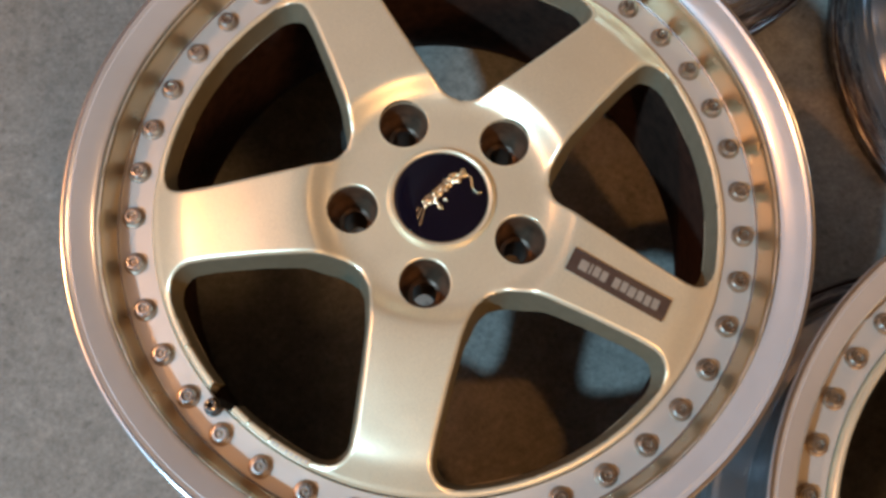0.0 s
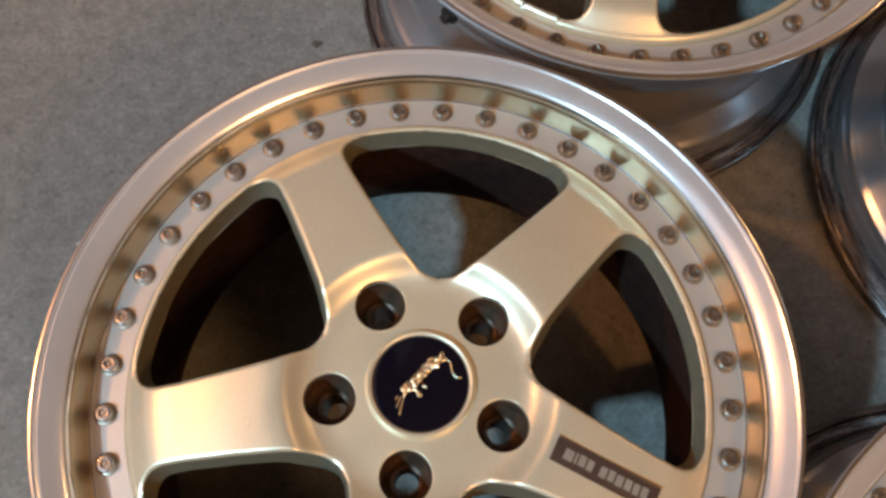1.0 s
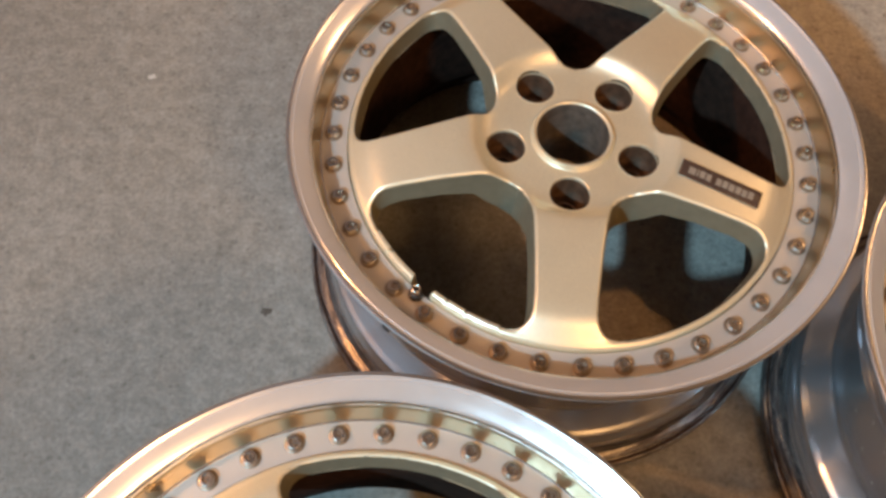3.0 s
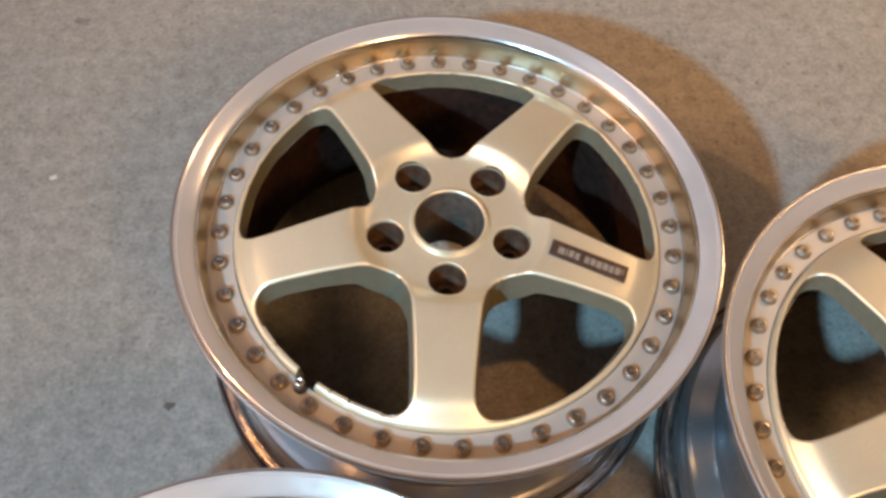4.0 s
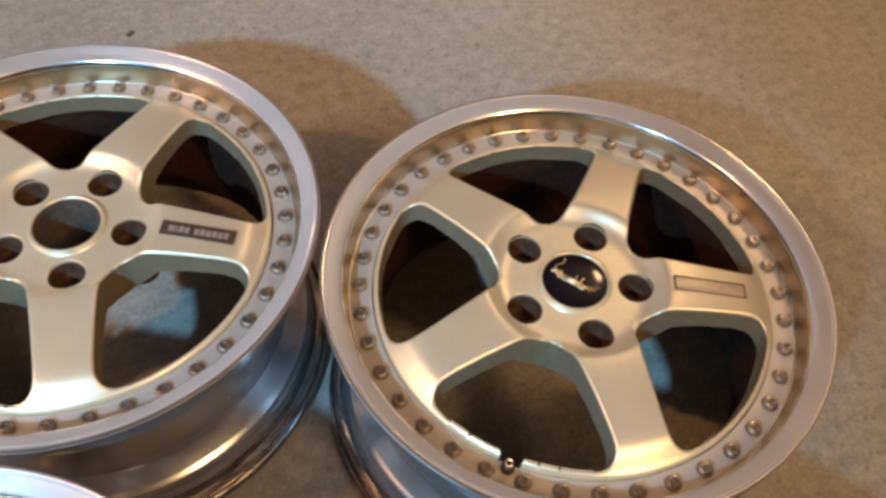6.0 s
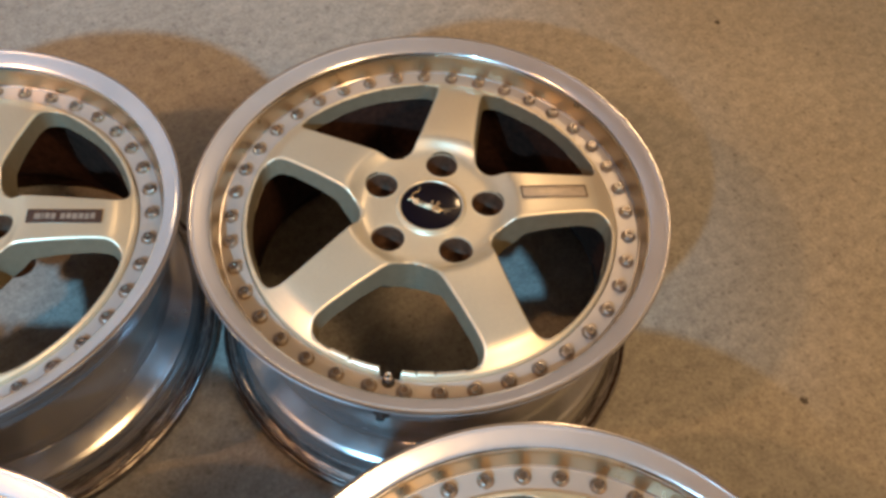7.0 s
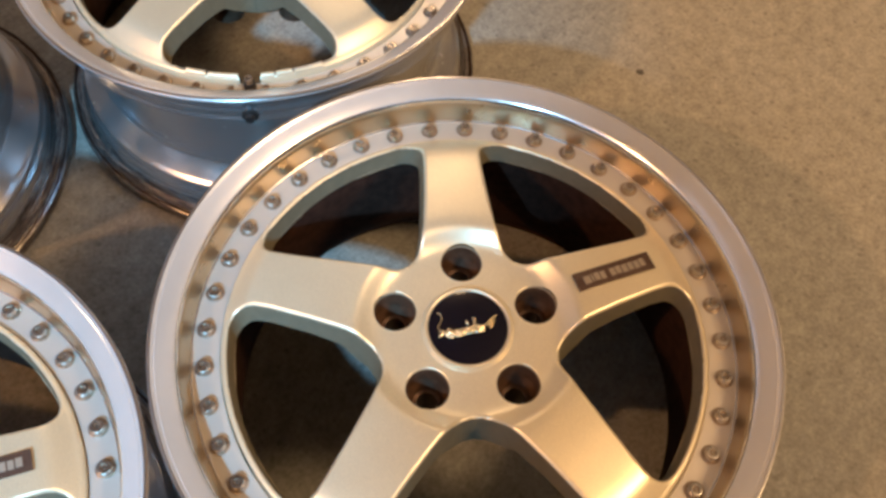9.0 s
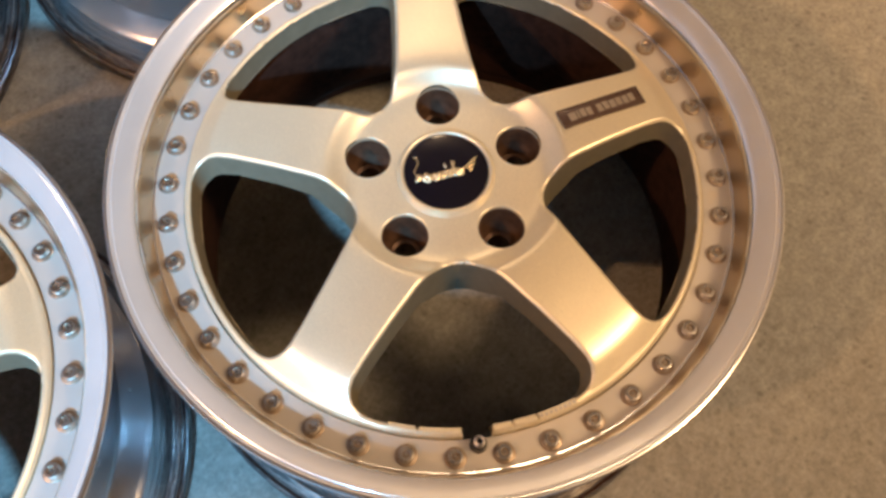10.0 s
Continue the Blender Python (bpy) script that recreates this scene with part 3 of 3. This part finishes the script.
def emblem_mesh():
    """An abstract gold relief: a slanting band of uneven strips that thins out, with a hooked stroke at one end."""
    rnd = random.Random(5)
    bm = bmesh.new()
    for i in range(34):
        f = i / 33
        u, half = -0.0215 + 0.0325 * f, 0.0046 - 0.0020 * f
        v = -0.0018 - 0.0020 * f + rnd.uniform(-0.6, 0.6) * half
        bmesh.ops.create_icosphere(bm, subdivisions=2, radius=1.0,
                                   matrix=pose(u, v, 0.0003, 0, 0, rnd.uniform(-35, 50)) @ Matrix.Diagonal((rnd.uniform(0.0018, 0.0038), rnd.uniform(0.0009, 0.0019), rnd.uniform(0.0008, 0.0018), 1)))
    for i in range(9):
        bmesh.ops.create_icosphere(bm, subdivisions=2, radius=1.0,
                                   matrix=pose(rnd.uniform(-0.002, 0.009), rnd.uniform(-0.002, 0.0045), 0.0003, 0, 0, rnd.uniform(30, 90)) @ Matrix.Diagonal((rnd.uniform(0.0012, 0.0026), 0.0010, rnd.uniform(0.0007, 0.0014), 1)))
    strokes = [[(-0.0215, -0.002), (-0.0228, 0.0045), (-0.0180, 0.0098), (-0.0178, 0.0140), (-0.0200, 0.0155)], [(0.0090, -0.0042), (0.0160, -0.0006), (0.0240, 0.0034)],
               [(0.0150, -0.0030), (0.0215, -0.0008)], [(0.0160, -0.0048), (0.0185, -0.0040)]]
    for st in strokes:
        pts = [Vector((x, y, 0.0005)) for x, y in st]
        for a, b in zip(pts, pts[1:]):
            d = b - a
            bmesh.ops.create_cone(bm, cap_ends=True, segments=8, radius1=0.00055, radius2=0.00045, depth=d.length + 0.0006,
                                  matrix=Matrix.Translation((a + b) / 2) @ d.to_track_quat("Z", "Y").to_matrix().to_4x4())
    me = bpy.data.meshes.new("relief")
    bm.to_mesh(me)
    ob = new("relief", me)
    mod = ob.modifiers.new("weld", "REMESH")
    mod.mode, mod.voxel_size = "VOXEL", 0.00028
    bpy.context.view_layer.update()
    solid = bpy.data.meshes.new_from_object(ob.evaluated_get(bpy.context.evaluated_depsgraph_get()))
    bpy.data.objects.remove(ob)
    bm.clear()
    bm.from_mesh(solid)
    return bm


def add_cap(w, turn):
    cap = part("center_cap", lathe_solid([(0, 0.196), (0.0302, 0.196), (0.0302, 0.2020), (0.0298, 0.2026), (0.0280, 0.2030), (0.0150, 0.2035), (0, 0.2036)], 64), CAP, w, "glossy black round centre cap", 30)
    em = part("emblem", emblem_mesh(), EMBLEM, cap, "raised gold relief shape", 60)
    em.matrix_basis = pose(0, 0, 0.2034, 0, 0, turn) @ Matrix.Diagonal((0.98, 1.08, 1.1, 1))
    return cap


def fade_plate(w):
    """One wheel's plate has lost its dark field and its bars: a tan face in a dark border."""
    for o in list(w.children_recursive):
        kind = o.name.split(".")[0]
        if kind == "name_plate":
            o.data = o.data.copy()
            o.data.materials[0] = FADED
            tagged(o, "faded tan plate with a dark border")
        elif kind == "bar":
            bpy.data.objects.remove(o)


GROUP = "four alloy wheels lying face up"
NOTE = "gold five-spoke alloy wheel with black centre cap, face up on concrete"
PLACES = {"A": (0.0155, 0.1869, 43.085), "B": (0.2034, 0.6219, 43.88), "C": (0.6179, 0.3945, 45.31), "D": (0.4276, -0.0439, 45.175)}
open_wheel = wheel()
x, y, turn = PLACES["B"]
open_wheel.matrix_basis = pose(x, y, 0, 0, 0, turn)
tagged(open_wheel, "gold five-spoke alloy wheel missing its centre cap, on concrete", "wheel", GROUP)
for letter, spin in (("A", -177.0), ("C", -100.0), ("D", -78.0)):
    x, y, turn = PLACES[letter]
    w = copy_thing(open_wheel, pose(x, y, 0, 0, 0, turn))
    tagged(w, NOTE, "wheel", GROUP)
    add_cap(w, spin)
    if letter == "C":
        fade_plate(w)


# ================= marks on the floor =================
def floor_mark(name, x, y, size, seed, material, label, group):
    rnd = random.Random(seed)
    bm = bmesh.new()
    n = 22
    mid = bm.verts.new((0, 0, 0.0009))
    ring = []
    for i in range(n):
        a = 2 * math.pi * i / n
        r = size * (0.8 + 0.5 * noise.noise((math.cos(a) * 1.2 + seed, math.sin(a) * 1.2, seed * 0.37)) + rnd.uniform(-0.08, 0.08))
        ring.append(bm.verts.new((r * math.cos(a), 0.8 * r * math.sin(a), 0.0002)))
    for i in range(n):
        bm.faces.new((mid, ring[i], ring[(i + 1) % n]))
    ob = link_mesh(name, bm, material)
    ob.location = (x, y, 0)
    return tagged(ob, label, "stain", group)


OILY = "small dark brown oily spot dried on the concrete"
for x, y, size, seed in ((-0.075, 0.565, 0.0065, 1), (0.912, 0.069, 0.0065, 2), (0.320, 1.128, 0.0085, 3), (1.295, 0.595, 0.006, 4)):
    floor_mark("oil_spot", x, y, size, seed, STAIN, OILY, "spots on the floor")
floor_mark("oil_spot", -0.192, 1.112, 0.012, 5, FAINT, "faint grey oily smudge soaked into the concrete", "spots on the floor")
floor_mark("floor_chip", -0.208, 0.863, 0.0055, 6, CHIP, "small pale chip in the concrete surface", "chips in the floor")
floor_mark("floor_chip", -0.286, 0.364, 0.0035, 7, CHIP, "small pale chip in the concrete surface", "chips in the floor")
